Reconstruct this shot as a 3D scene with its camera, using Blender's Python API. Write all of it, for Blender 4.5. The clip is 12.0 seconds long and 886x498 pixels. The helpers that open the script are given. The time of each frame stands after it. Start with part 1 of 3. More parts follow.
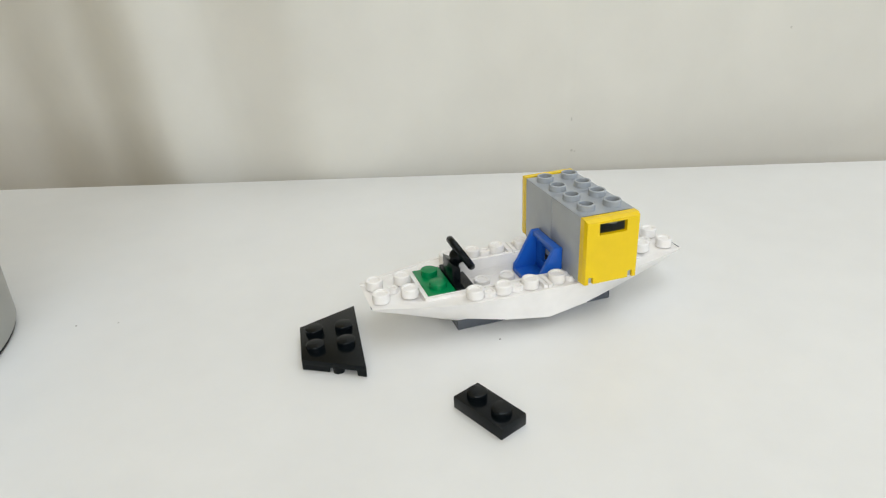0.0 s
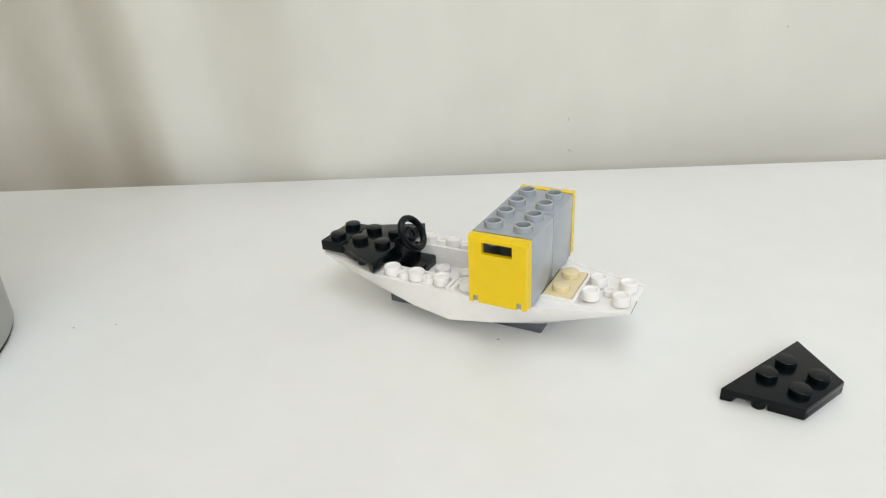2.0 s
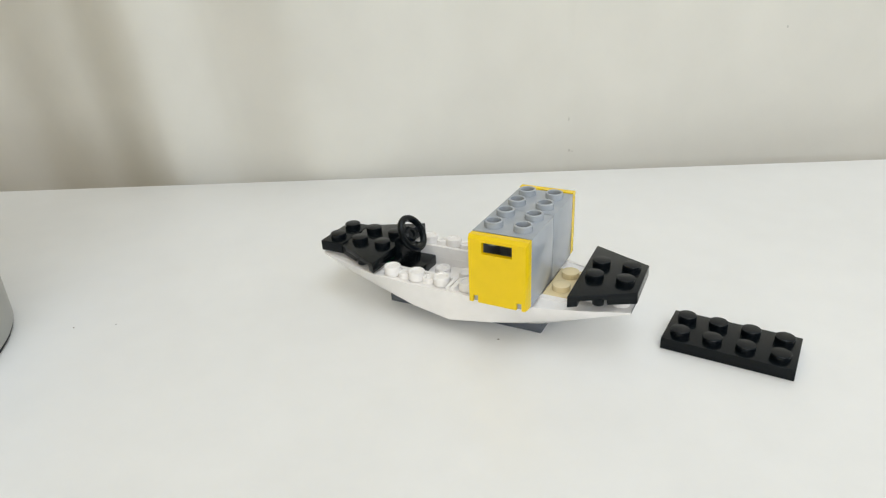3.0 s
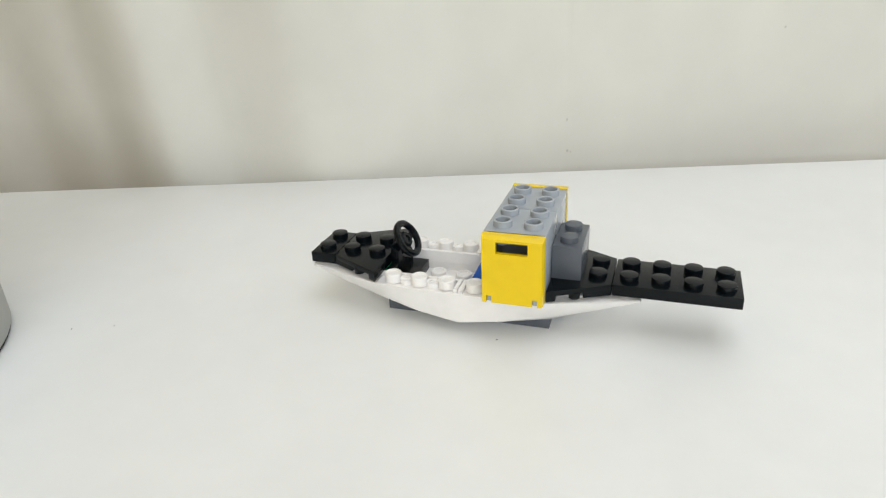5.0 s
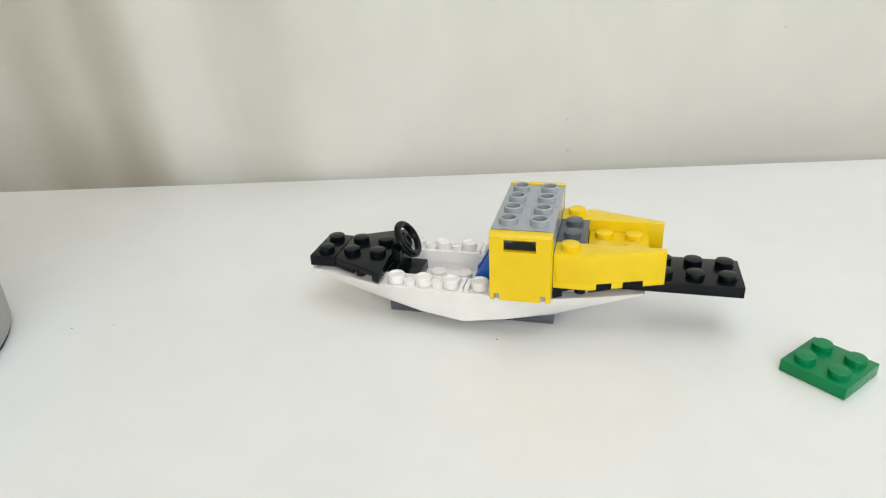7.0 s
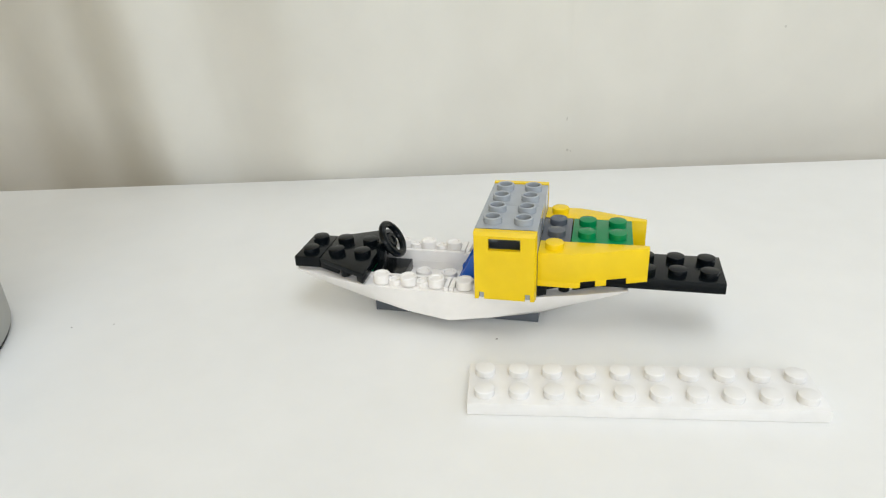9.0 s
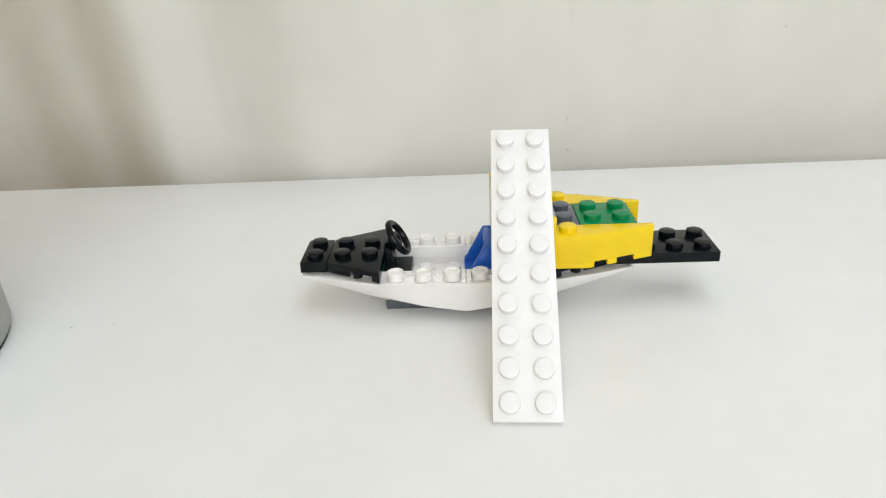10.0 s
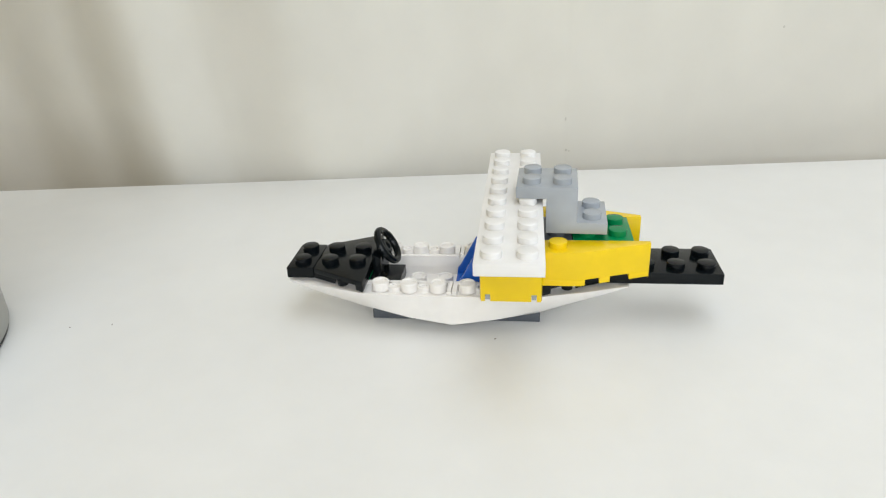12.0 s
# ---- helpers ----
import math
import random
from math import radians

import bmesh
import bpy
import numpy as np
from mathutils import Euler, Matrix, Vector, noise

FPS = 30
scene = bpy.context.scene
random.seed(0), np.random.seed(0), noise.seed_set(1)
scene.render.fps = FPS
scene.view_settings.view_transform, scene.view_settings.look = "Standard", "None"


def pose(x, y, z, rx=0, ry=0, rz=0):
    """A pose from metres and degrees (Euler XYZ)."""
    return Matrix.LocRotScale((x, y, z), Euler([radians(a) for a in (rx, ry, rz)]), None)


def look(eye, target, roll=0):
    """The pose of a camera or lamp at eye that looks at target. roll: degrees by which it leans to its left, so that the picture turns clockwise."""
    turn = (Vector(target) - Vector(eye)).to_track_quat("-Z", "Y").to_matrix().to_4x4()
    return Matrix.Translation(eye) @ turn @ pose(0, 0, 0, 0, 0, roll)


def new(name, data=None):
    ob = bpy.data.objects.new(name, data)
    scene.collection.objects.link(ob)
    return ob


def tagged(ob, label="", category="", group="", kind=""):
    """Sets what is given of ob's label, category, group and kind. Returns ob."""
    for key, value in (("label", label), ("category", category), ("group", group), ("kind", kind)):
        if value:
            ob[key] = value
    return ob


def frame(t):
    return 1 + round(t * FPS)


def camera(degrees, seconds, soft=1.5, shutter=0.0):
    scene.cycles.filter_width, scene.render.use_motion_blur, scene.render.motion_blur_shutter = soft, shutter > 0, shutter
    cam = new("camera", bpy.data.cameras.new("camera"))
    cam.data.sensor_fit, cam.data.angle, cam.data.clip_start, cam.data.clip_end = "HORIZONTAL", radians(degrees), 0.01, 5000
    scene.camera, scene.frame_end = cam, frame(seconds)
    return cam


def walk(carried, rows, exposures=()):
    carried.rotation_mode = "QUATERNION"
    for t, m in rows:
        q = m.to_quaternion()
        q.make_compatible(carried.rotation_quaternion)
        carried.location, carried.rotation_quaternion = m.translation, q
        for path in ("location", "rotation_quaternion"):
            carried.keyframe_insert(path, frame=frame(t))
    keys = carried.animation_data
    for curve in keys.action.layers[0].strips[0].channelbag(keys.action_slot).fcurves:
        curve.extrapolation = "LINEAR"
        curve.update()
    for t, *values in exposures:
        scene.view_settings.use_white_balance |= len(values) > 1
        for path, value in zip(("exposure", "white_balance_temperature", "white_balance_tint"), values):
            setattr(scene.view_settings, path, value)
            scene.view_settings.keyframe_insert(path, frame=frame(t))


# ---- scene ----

# ---------------- camera ----------------
EYE = (0.01906, -0.17554, 0.10151)
cam = camera(66.3, 12.0, soft=1.25)
walk(cam, [
    (0.0, pose(*EYE, 64.681, 2.348, 6.783)),
    (0.5, pose(*EYE, 64.703, 2.360, 6.707)),
    (1.0, pose(*EYE, 64.723, 2.494, 6.542)),
    (1.5, pose(*EYE, 64.701, 2.452, 6.532)),
    (3.0, pose(*EYE, 64.701, 2.452, 6.532)),
    (5.0, pose(*EYE, 64.746, 2.476, 6.381)),
    (6.0, pose(*EYE, 64.700, 2.407, 6.404)),
    (6.5, pose(*EYE, 64.710, 2.527, 6.363)),
    (7.0, pose(*EYE, 64.711, 2.458, 6.387)),
    (9.0, pose(*EYE, 64.672, 2.413, 6.401)),
    (10.0, pose(*EYE, 64.666, 2.389, 6.410)),
    (10.5, pose(*EYE, 64.677, 2.376, 6.319)),
    (12.0, pose(*EYE, 64.665, 2.352, 6.303)),
], exposures=[(0.0, -0.07), (0.5, -0.06), (1.0, 0.0), (3.0, 0.0), (5.0, 0.03), (12.0, 0.04)])

# ---------------- light ----------------
world = bpy.data.worlds.new("world")
scene.world = world
world.use_nodes = True
_nt = world.node_tree
_sky = _nt.nodes.new("ShaderNodeTexSky")
_sky.sky_type = "NISHITA"
_sky.sun_disc = False
_sky.sun_elevation, _sky.sun_rotation = radians(40), radians(200)
_nt.links.new(_sky.outputs[0], _nt.nodes["Background"].inputs[0])
_nt.nodes["Background"].inputs[1].default_value = 0.12


def fill_lamp(name, m, width, height, power, colour):
    """An added rectangular area lamp with no source of its own in view."""
    d = bpy.data.lights.new(name, "AREA")
    d.shape, d.size, d.size_y, d.energy, d.color = "RECTANGLE", width, height, power, colour
    ob = new(name, d)
    ob.matrix_world = m
    return ob


# added fill: a wide lamp over the table, large ones right and behind camera
fill_lamp("top_fill", look((0.40, -0.1, 2.37), (0.40, -0.1001, 0)), 1.56, 2.4, 23.8, (0.963, 0.995, 0.99))
fill_lamp("right_fill", look((1.97, -0.4, 0.95), (0, -0.4, 0.6)), 2.2, 1.5, 7.0, (0.963, 0.99, 0.98))
fill_lamp("camera_side_fill", look((0.41, -1.97, 1.1), (0.41, 0, 0.9)), 1.58, 1.5, 27.5, (0.963, 0.995, 0.99))


# ---------------- materials ----------------
def material(name, colour, rough=0.4, metal=0.0, grain=0.04, scale=60.0, bump=0.0, bump_scale=900.0, coat=0.0, stain=0.0, stain_scale=8.0):
    """Principled surface with colour variation at two scales, uneven gloss and fine relief."""
    m = bpy.data.materials.new(name)
    m.use_nodes = True
    nt = m.node_tree
    b = nt.nodes["Principled BSDF"]
    tex = nt.nodes.new("ShaderNodeTexCoord")
    n1 = nt.nodes.new("ShaderNodeTexNoise")
    n1.inputs["Scale"].default_value, n1.inputs["Detail"].default_value = scale, 5
    n2 = nt.nodes.new("ShaderNodeTexNoise")
    n2.inputs["Scale"].default_value, n2.inputs["Detail"].default_value = stain_scale, 3
    for n in (n1, n2):
        nt.links.new(tex.outputs["Object"], n.inputs["Vector"])
    r1 = nt.nodes.new("ShaderNodeMapRange")
    r1.inputs[1].default_value, r1.inputs[2].default_value = 0.3, 0.7
    r1.inputs[3].default_value, r1.inputs[4].default_value = 1 - grain, 1 + grain
    r2 = nt.nodes.new("ShaderNodeMapRange")
    r2.inputs[1].default_value, r2.inputs[2].default_value = 0.3, 0.7
    r2.inputs[3].default_value, r2.inputs[4].default_value = 1 - stain, 1 + stain * 0.4
    nt.links.new(n1.outputs["Fac"], r1.inputs[0])
    nt.links.new(n2.outputs["Fac"], r2.inputs[0])
    mul = nt.nodes.new("ShaderNodeMath")
    mul.operation = "MULTIPLY"
    nt.links.new(r1.outputs[0], mul.inputs[0])
    nt.links.new(r2.outputs[0], mul.inputs[1])
    hsv = nt.nodes.new("ShaderNodeHueSaturation")
    hsv.inputs["Color"].default_value = (*colour, 1)
    nt.links.new(mul.outputs[0], hsv.inputs["Value"])
    nt.links.new(hsv.outputs[0], b.inputs["Base Color"])
    rr = nt.nodes.new("ShaderNodeMapRange")
    rr.inputs[3].default_value, rr.inputs[4].default_value = max(0.02, rough - 0.03), rough + 0.04
    nt.links.new(n1.outputs["Fac"], rr.inputs[0])
    nt.links.new(rr.outputs[0], b.inputs["Roughness"])
    b.inputs["Metallic"].default_value = metal
    b.inputs["Coat Weight"].default_value = coat
    b.inputs["Coat Roughness"].default_value = 0.15
    if bump:
        nb = nt.nodes.new("ShaderNodeTexNoise")
        nb.inputs["Scale"].default_value, nb.inputs["Detail"].default_value = bump_scale, 4
        nt.links.new(tex.outputs["Object"], nb.inputs["Vector"])
        bp = nt.nodes.new("ShaderNodeBump")
        bp.inputs["Strength"].default_value, bp.inputs["Distance"].default_value = bump, 0.0004
        nt.links.new(nb.outputs["Fac"], bp.inputs["Height"])
        nt.links.new(bp.outputs[0], b.inputs["Normal"])
    return m


def abs_plastic(name, colour, rough=0.22, spec=0.5):
    m = material(name, colour, rough, grain=0.03, scale=220, bump=0.015, bump_scale=400, stain=0.025, stain_scale=60)
    m.node_tree.nodes["Principled BSDF"].inputs["Specular IOR Level"].default_value = spec
    return m


M_WHITE = abs_plastic("white_plastic", (0.85, 0.825, 0.80), 0.42)
M_WING = abs_plastic("bright_white_plastic", (0.79, 0.778, 0.765), 0.45)
M_BLACK = abs_plastic("black_plastic", (0.0030, 0.0046, 0.0058), 0.22, spec=0.19)
M_YELLOW = abs_plastic("yellow_plastic", (0.82, 0.565, 0.004), 0.25, spec=0.4)
M_GREY = abs_plastic("light_bluish_grey_plastic", (0.35, 0.375, 0.405), 0.13)
M_DARK = abs_plastic("dark_bluish_grey_plastic", (0.082, 0.091, 0.107))
M_BLUE = abs_plastic("blue_plastic", (0.012, 0.105, 0.50))
M_GREEN = abs_plastic("green_plastic", (0.0, 0.205, 0.065), 0.25, spec=0.3)
M_TAN = abs_plastic("tan_plastic", (0.72, 0.60, 0.36))
M_TABLE = material("white_laminate", (0.82, 0.82, 0.81), 0.35, grain=0.012, scale=90, bump=0.06, bump_scale=300, stain=0.03, stain_scale=14)
M_WALL = material("cream_wall_paint", (0.65, 0.63, 0.572), 0.85, grain=0.02, scale=40, bump=0.12, bump_scale=160, stain=0.06, stain_scale=9)
M_ROOM = material("room_paint", (0.775, 0.775, 0.755), 0.9, grain=0.03, scale=6, stain=0.03, stain_scale=1)
# beige picked for the warm bounce of the added wall on the left
M_SHADE_WALL = material("shade_wall_beige", (0.44, 0.35, 0.18), 0.9, grain=0.03, scale=6, stain=0.05, stain_scale=2)
M_FLOOR = material("room_floor_wood", (0.36, 0.25, 0.15), 0.5, grain=0.1, scale=4, stain=0.1, stain_scale=1)
M_STEEL = material("brushed_grey_metal", (0.42, 0.42, 0.39), 0.38, metal=0.6, grain=0.05, scale=30, stain=0.05)
M_RUBBER = material("dark_rubber", (0.02, 0.02, 0.02), 0.7, grain=0.1)
M_SPECK = material("dirt", (0.19, 0.16, 0.13), 0.9, grain=0.2, scale=800)
M_SCUFF = material("grey_scuff", (0.50, 0.48, 0.43), 0.9, grain=0.1, scale=500)
M_RUST = material("pale_orange_stain", (0.70, 0.52, 0.38), 0.6, grain=0.1, scale=200)


# ---------------- mesh helpers ----------------
U, P, B, STUD = 0.008, 0.0032, 0.0096, 0.0017   # stud pitch, plate and brick heights, stud height
GAP = 0.0001


def part(name, bm, material_, parent=None, label="", smooth=True):
    me = bpy.data.meshes.new(name)
    bmesh.ops.recalc_face_normals(bm, faces=bm.faces)
    bm.to_mesh(me)
    bm.free()
    me.materials.append(material_)
    if smooth:
        for f in me.polygons:
            f.use_smooth = True
        me.set_sharp_from_angle(angle=radians(28))
    ob = new(name, me)
    ob.parent = parent
    if label:
        ob["label"] = label
    return ob


def bevel(bm, w, seg=2):
    edges = [e for e in bm.edges if len(e.link_faces) == 2 and e.calc_face_angle(0) > 0.6]
    bmesh.ops.bevel(bm, geom=edges, offset=w, segments=seg, profile=0.6, affect="EDGES", clamp_overlap=True)


def add_box(bm, x0, x1, y0, y1, z0, z1, w=0.0002):
    t = bmesh.new()
    bmesh.ops.create_cube(t, size=1.0)
    for v in t.verts:
        v.co = Vector((x0 + (v.co.x + 0.5) * (x1 - x0), y0 + (v.co.y + 0.5) * (y1 - y0), z0 + (v.co.z + 0.5) * (z1 - z0)))
    if w:
        bevel(t, w)
    merge(bm, t)


def merge(bm, t):
    me = bpy.data.meshes.new("tmp")
    t.to_mesh(me)
    t.free()
    bm.from_mesh(me)
    bpy.data.meshes.remove(me)


def add_prism(bm, outline, z0, z1, w=0.0002, axis="z"):
    """An outline of 2D points pushed from z0 to z1 along an axis ("y": the outline is x, z)."""
    t = bmesh.new()
    put = (lambda p, h: (p[0], p[1], h)) if axis == "z" else (lambda p, h: (p[0], h, p[1])) if axis == "y" else (lambda p, h: (h, p[0], p[1]))
    lo = [t.verts.new(put(p, z0)) for p in outline]
    hi = [t.verts.new(put(p, z1)) for p in outline]
    n = len(outline)
    t.faces.new(lo)
    t.faces.new(hi)
    for i in range(n):
        t.faces.new((lo[i], lo[(i + 1) % n], hi[(i + 1) % n], hi[i]))
    bmesh.ops.recalc_face_normals(t, faces=t.faces)
    if w:
        bevel(t, w)
    merge(bm, t)


def add_rings(bm, x, y, rings, n=28, close=True):
    """A turned shape: rings of (radius, height) round an upright axis at x, y."""
    loops = []
    for r, z in rings:
        loops.append([bm.verts.new((x + r * math.cos(2 * math.pi * i / n), y + r * math.sin(2 * math.pi * i / n), z)) for i in range(n)])
    for a, b in zip(loops, loops[1:]):
        for i in range(n):
            bm.faces.new((a[i], a[(i + 1) % n], b[(i + 1) % n], b[i]))
    if close:
        bm.faces.new(loops[-1])
        bm.faces.new(loops[0])


def add_stud(bm, x, y, z, h=STUD, r=0.0024, shallow=False):
    if shallow:
        add_rings(bm, x, y, [(r, z - 0.0002), (r, z + h - 0.0002), (r - 0.0002, z + h), (0.0018, z + h), (0.0016, z + h - 0.00012), (0.0015, z + h - 0.0004)])
    else:
        add_rings(bm, x, y, [(r, z - 0.0002), (r, z + h - 0.0002), (r - 0.00008, z + h - 0.00008), (r - 0.00028, z + h)])


def studs_on(thing, material_, places, label=""):
    for x, y, z in places:
        bm = bmesh.new()
        add_stud(bm, 0, 0, 0)
        s = part("stud", bm, material_, thing, label)
        s.location = (x, y, z)


def root(name, label, category, group=""):
    return tagged(new(name), label, category, group)


def plate_shell(bm, x0, x1, y0, y1, z0, h):
    """A plate or brick body: four walls and a top, open beneath."""
    t = 0.0013
    add_box(bm, x0 + GAP, x1 - GAP, y0 + GAP, y1 - GAP, z0, z0 + h, 0.0)
    low = [f for f in bm.faces if f.normal.z < -0.9]
    bmesh.ops.inset_region(bm, faces=low, thickness=t, use_even_offset=True)
    for v in {v for f in low for v in f.verts}:
        v.co.z = z0 + h - 0.0011
    rim = [e for e in bm.edges if len(e.link_faces) == 2 and e.calc_face_angle(0) > 0.6]
    bmesh.ops.bevel(bm, geom=rim, offset=0.00022, segments=2, profile=0.6, affect="EDGES", clamp_overlap=True)


def plate_thing(name, label, material_, nx, ny, h=P, group="loose building plates"):
    thing = root(name, label, "toy brick", group)
    bm = bmesh.new()
    plate_shell(bm, -nx * U / 2, nx * U / 2, -ny * U / 2, ny * U / 2, 0, h)
    part("body", bm, material_, thing)
    studs_on(thing, material_, [((i + 0.5 - nx / 2) * U, (j + 0.5 - ny / 2) * U, h) for i in range(nx) for j in range(ny)])
    return thing


def wedge_plate(label):
    """Trapezoid plate: two studs deep, four studs wide on one side and two on the other, notched under the wide corners."""
    thing = root("wedge_plate", label, "toy brick", "black wedge plates")
    bm = bmesh.new()
    g = GAP
    add_prism(bm, [(-U + g, -U), (U - g, -2 * U + g), (U - g, 2 * U - g), (-U + g, U)], 0.0016, P)
    for s in (1, -1):
        add_prism(bm, [(U - 0.0024, s * 2 * U - s * 0.0014), (U - g, s * 2 * U - s * g), (U - g, s * U), (U - 0.0024, s * U)], 0, 0.0018)
        add_prism(bm, [(-U + g, s * (U - 0.0013)), (-U + g, s * U), (-0.0010, s * (1.40 * U)), (-0.0010, s * (1.40 * U) - s * 0.0013)], 0, 0.0018)
        add_rings(bm, 0.0012, s * 1.38 * U, [(0.0015, 0), (0.0015, 0.0018)], 16)
    add_box(bm, -U + g, -U + 0.0014, -U, U, 0, 0.0018)
    for s in (1, -1):
        add_box(bm, -U + 0.0014, U - 0.0014, *sorted((s * U, s * (U - 0.0012))), 0, 0.0018, 0)
    add_box(bm, U - 0.0014, U - g - 0.00003, -1.3 * U, 1.3 * U, 0, 0.0018)
    part("body", bm, M_BLACK, thing)
    studs_on(thing, M_BLACK, [(i * U / 2, j * U / 2, P) for i in (-1, 1) for j in (-1, 1)])
    return thing


# ---------------- the setting ----------------
WALL_A, WALL_B = Vector((-0.219, 0.0955, 0)), Vector((0.178, 0.1359, 0))
WALL_DIR = (WALL_B - WALL_A).normalized()
WALL_OUT = Vector((WALL_DIR.y, -WALL_DIR.x, 0))


def smooth(a, b, v):
    v = max(0.0, min(1.0, (v - a) / (b - a)))
    return v * v * (3 - 2 * v)


FOLDS = ((-0.300, -0.255, 0.006, 0.04), (-0.232, -0.184, 0.0022, 0.03), (-0.174, -0.128, 0.013, 0.035), (-0.090, -0.050, 0.010, 0.075))


def wall_relief(s, z=0.0):
    """Soft, slightly leaning folds on the left part of the hanging; plain towards the right, with one faint crease."""
    q = s + 0.105 * z
    r = 0.0
    for a, b, h, back in FOLDS:
        r += h * (smooth(a, b, q) - smooth(b, b + back, q))
    r += 0.016 * smooth(-0.32, -0.05, s) - 0.016 * smooth(-0.05, 0.25, s)
    # left part set back and turned off the lamps, shaped to darken it
    r -= 0.066 * (1 - smooth(-0.30, -0.075, q))
    r += 0.0009 * math.sin(q * 61 + 1.0) * smooth(0.05, -0.05, s)
    r -= 0.00035 * math.exp(-((s - 0.0605) / 0.0009) ** 2)
    return r


def build_setting():
    # table top with its back edge along the hanging
    bm = bmesh.new()
    mid = WALL_A.lerp(WALL_B, 0.5)
    e0, e1 = mid - WALL_DIR * 0.396, mid + WALL_DIR * 0.72
    add_prism(bm, [(-0.415, -0.62), (0.75, -0.62), (e1.x, e1.y), (e0.x, e0.y)], -0.03, 0.0, 0.0008)
    table = tagged(part("table", bm, M_TABLE), "smooth white laminate table top with a faint sheen", "table", kind="structure")
    for x, y in ((-0.37, -0.57), (0.70, -0.57), (-0.37, 0.03), (0.70, 0.10)):
        bm = bmesh.new()
        add_box(bm, x - 0.025, x + 0.025, y - 0.025, y + 0.025, -0.9, -0.03, 0.002)
        part("leg", bm, M_TABLE, table)
    # hanging behind the table: a sheet with thickness and soft upright folds
    bm = bmesh.new()
    xs = [-0.40 + 1.25 * i / 720 for i in range(721)]
    zs = [-0.9, -0.5, -0.1] + [-0.03 + 0.01 * j for j in range(16)]
    top = len(zs) - 1
    n = len(xs) - 1
    front, back = [], []
    for z in zs:
        front.append([bm.verts.new(mid + WALL_DIR * s + WALL_OUT * (wall_relief(s, max(z, -0.03)) - 0.030) + Vector((0, 0, z))) for s in xs])
        back.append([bm.verts.new(mid + WALL_DIR * s - WALL_OUT * 0.11 + Vector((0, 0, z))) for s in xs])
    for j in range(top):
        for i in range(n):
            bm.faces.new((front[j][i], front[j][i + 1], front[j + 1][i + 1], front[j + 1][i]))
            bm.faces.new((back[j][i], back[j][i + 1], back[j + 1][i + 1], back[j + 1][i]))
    for i in range(n):
        for j in (0, top):
            bm.faces.new((front[j][i], front[j][i + 1], back[j][i + 1], back[j][i]))
    for j in range(top):
        for i in (0, n):
            bm.faces.new((front[j][i], front[j + 1][i], back[j + 1][i], back[j][i]))
    wall = part("wall_back", bm, M_WALL, smooth=False)
    for f in wall.data.polygons:
        f.use_smooth = abs(f.normal.z) < 0.5
    tagged(wall, "matt cream hanging behind the table with soft upright folds", "wall", kind="structure")


build_setting()


def room():
    """Added plain walls that close the place: floor, ceiling and walls with lamp openings."""
    def slab(name, boxes, mat, label, cat):
        bm = bmesh.new()
        for b in boxes:
            add_box(bm, *b, 0)
        return tagged(part(name, bm, mat, None, smooth=False), label, cat, kind="structure")
    slab("floor", [(-0.52, 2.1, -2.1, 1.4, -0.95, -0.9)], M_FLOOR, "plain wooden room floor under the table", "floor")
    # added out of view: blocks light from the left and tints what returns
    slab("left_shade_wall", [(-0.52, -0.42, -2.1, 1.4, -0.9, 2.4)], M_SHADE_WALL, "unseen plain beige wall added to darken and warm the left side", "wall")
    slab("wall_right", [(2, 2.1, -2.1, -1.5, -0.9, 2.4), (2, 2.1, 0.7, 1.4, -0.9, 2.4), (2, 2.1, -1.5, 0.7, -0.9, 0.2), (2, 2.1, -1.5, 0.7, 1.7, 2.4)], M_ROOM, "unseen plain white room wall, left open for an added lamp", "wall")
    slab("wall_far", [(-0.42, 2, 1.3, 1.4, -0.9, 2.4)], M_ROOM, "plain white room wall", "wall")
    slab("wall_behind_camera", [(-0.42, -0.38, -2.1, -2, -0.9, 2.4), (1.2, 2, -2.1, -2, -0.9, 2.4), (-0.38, 1.2, -2.1, -2, -0.9, 0.35), (-0.38, 1.2, -2.1, -2, 1.85, 2.4)], M_ROOM, "unseen plain white room wall, left open for an added lamp", "wall")
    slab("ceiling", [(-0.52, -0.38, -2.1, 1.4, 2.4, 2.5), (1.18, 2.1, -2.1, 1.4, 2.4, 2.5), (-0.38, 1.18, -2.1, -1.3, 2.4, 2.5), (-0.38, 1.18, 1.1, 1.4, 2.4, 2.5)], M_ROOM, "unseen plain white ceiling, left open for an added lamp", "ceiling")


room()


def metal_can():
    """The grey metal cylinder that stands on the table at the picture's edge."""
    r = 0.0573
    c = (-0.1798, -0.0502)
    thing = root("metal_can", "low grey metal tin with a dark base ring", "container")
    thing.location = (*c, 0)
    bm = bmesh.new()
    add_rings(bm, 0, 0, [(r - 0.0012, 0), (r - 0.0004, 0.0002), (r - 0.0004, 0.0008), (r - 0.0012, 0.0010)], 96)
    part("base_ring", bm, M_RUBBER, thing, "dark rubber base ring")
    bm = bmesh.new()
    add_rings(bm, 0, 0, [(r - 0.001, 0.0009), (r, 0.0014), (r, 0.049), (r - 0.001, 0.05), (r - 0.002, 0.0495), (r - 0.0022, 0.004)], 96)
    part("body", bm, M_STEEL, thing)


metal_can()


# ---------------- the boat-shaped model ----------------
HULL0, HULL1 = P, P + B      # underside and deck height


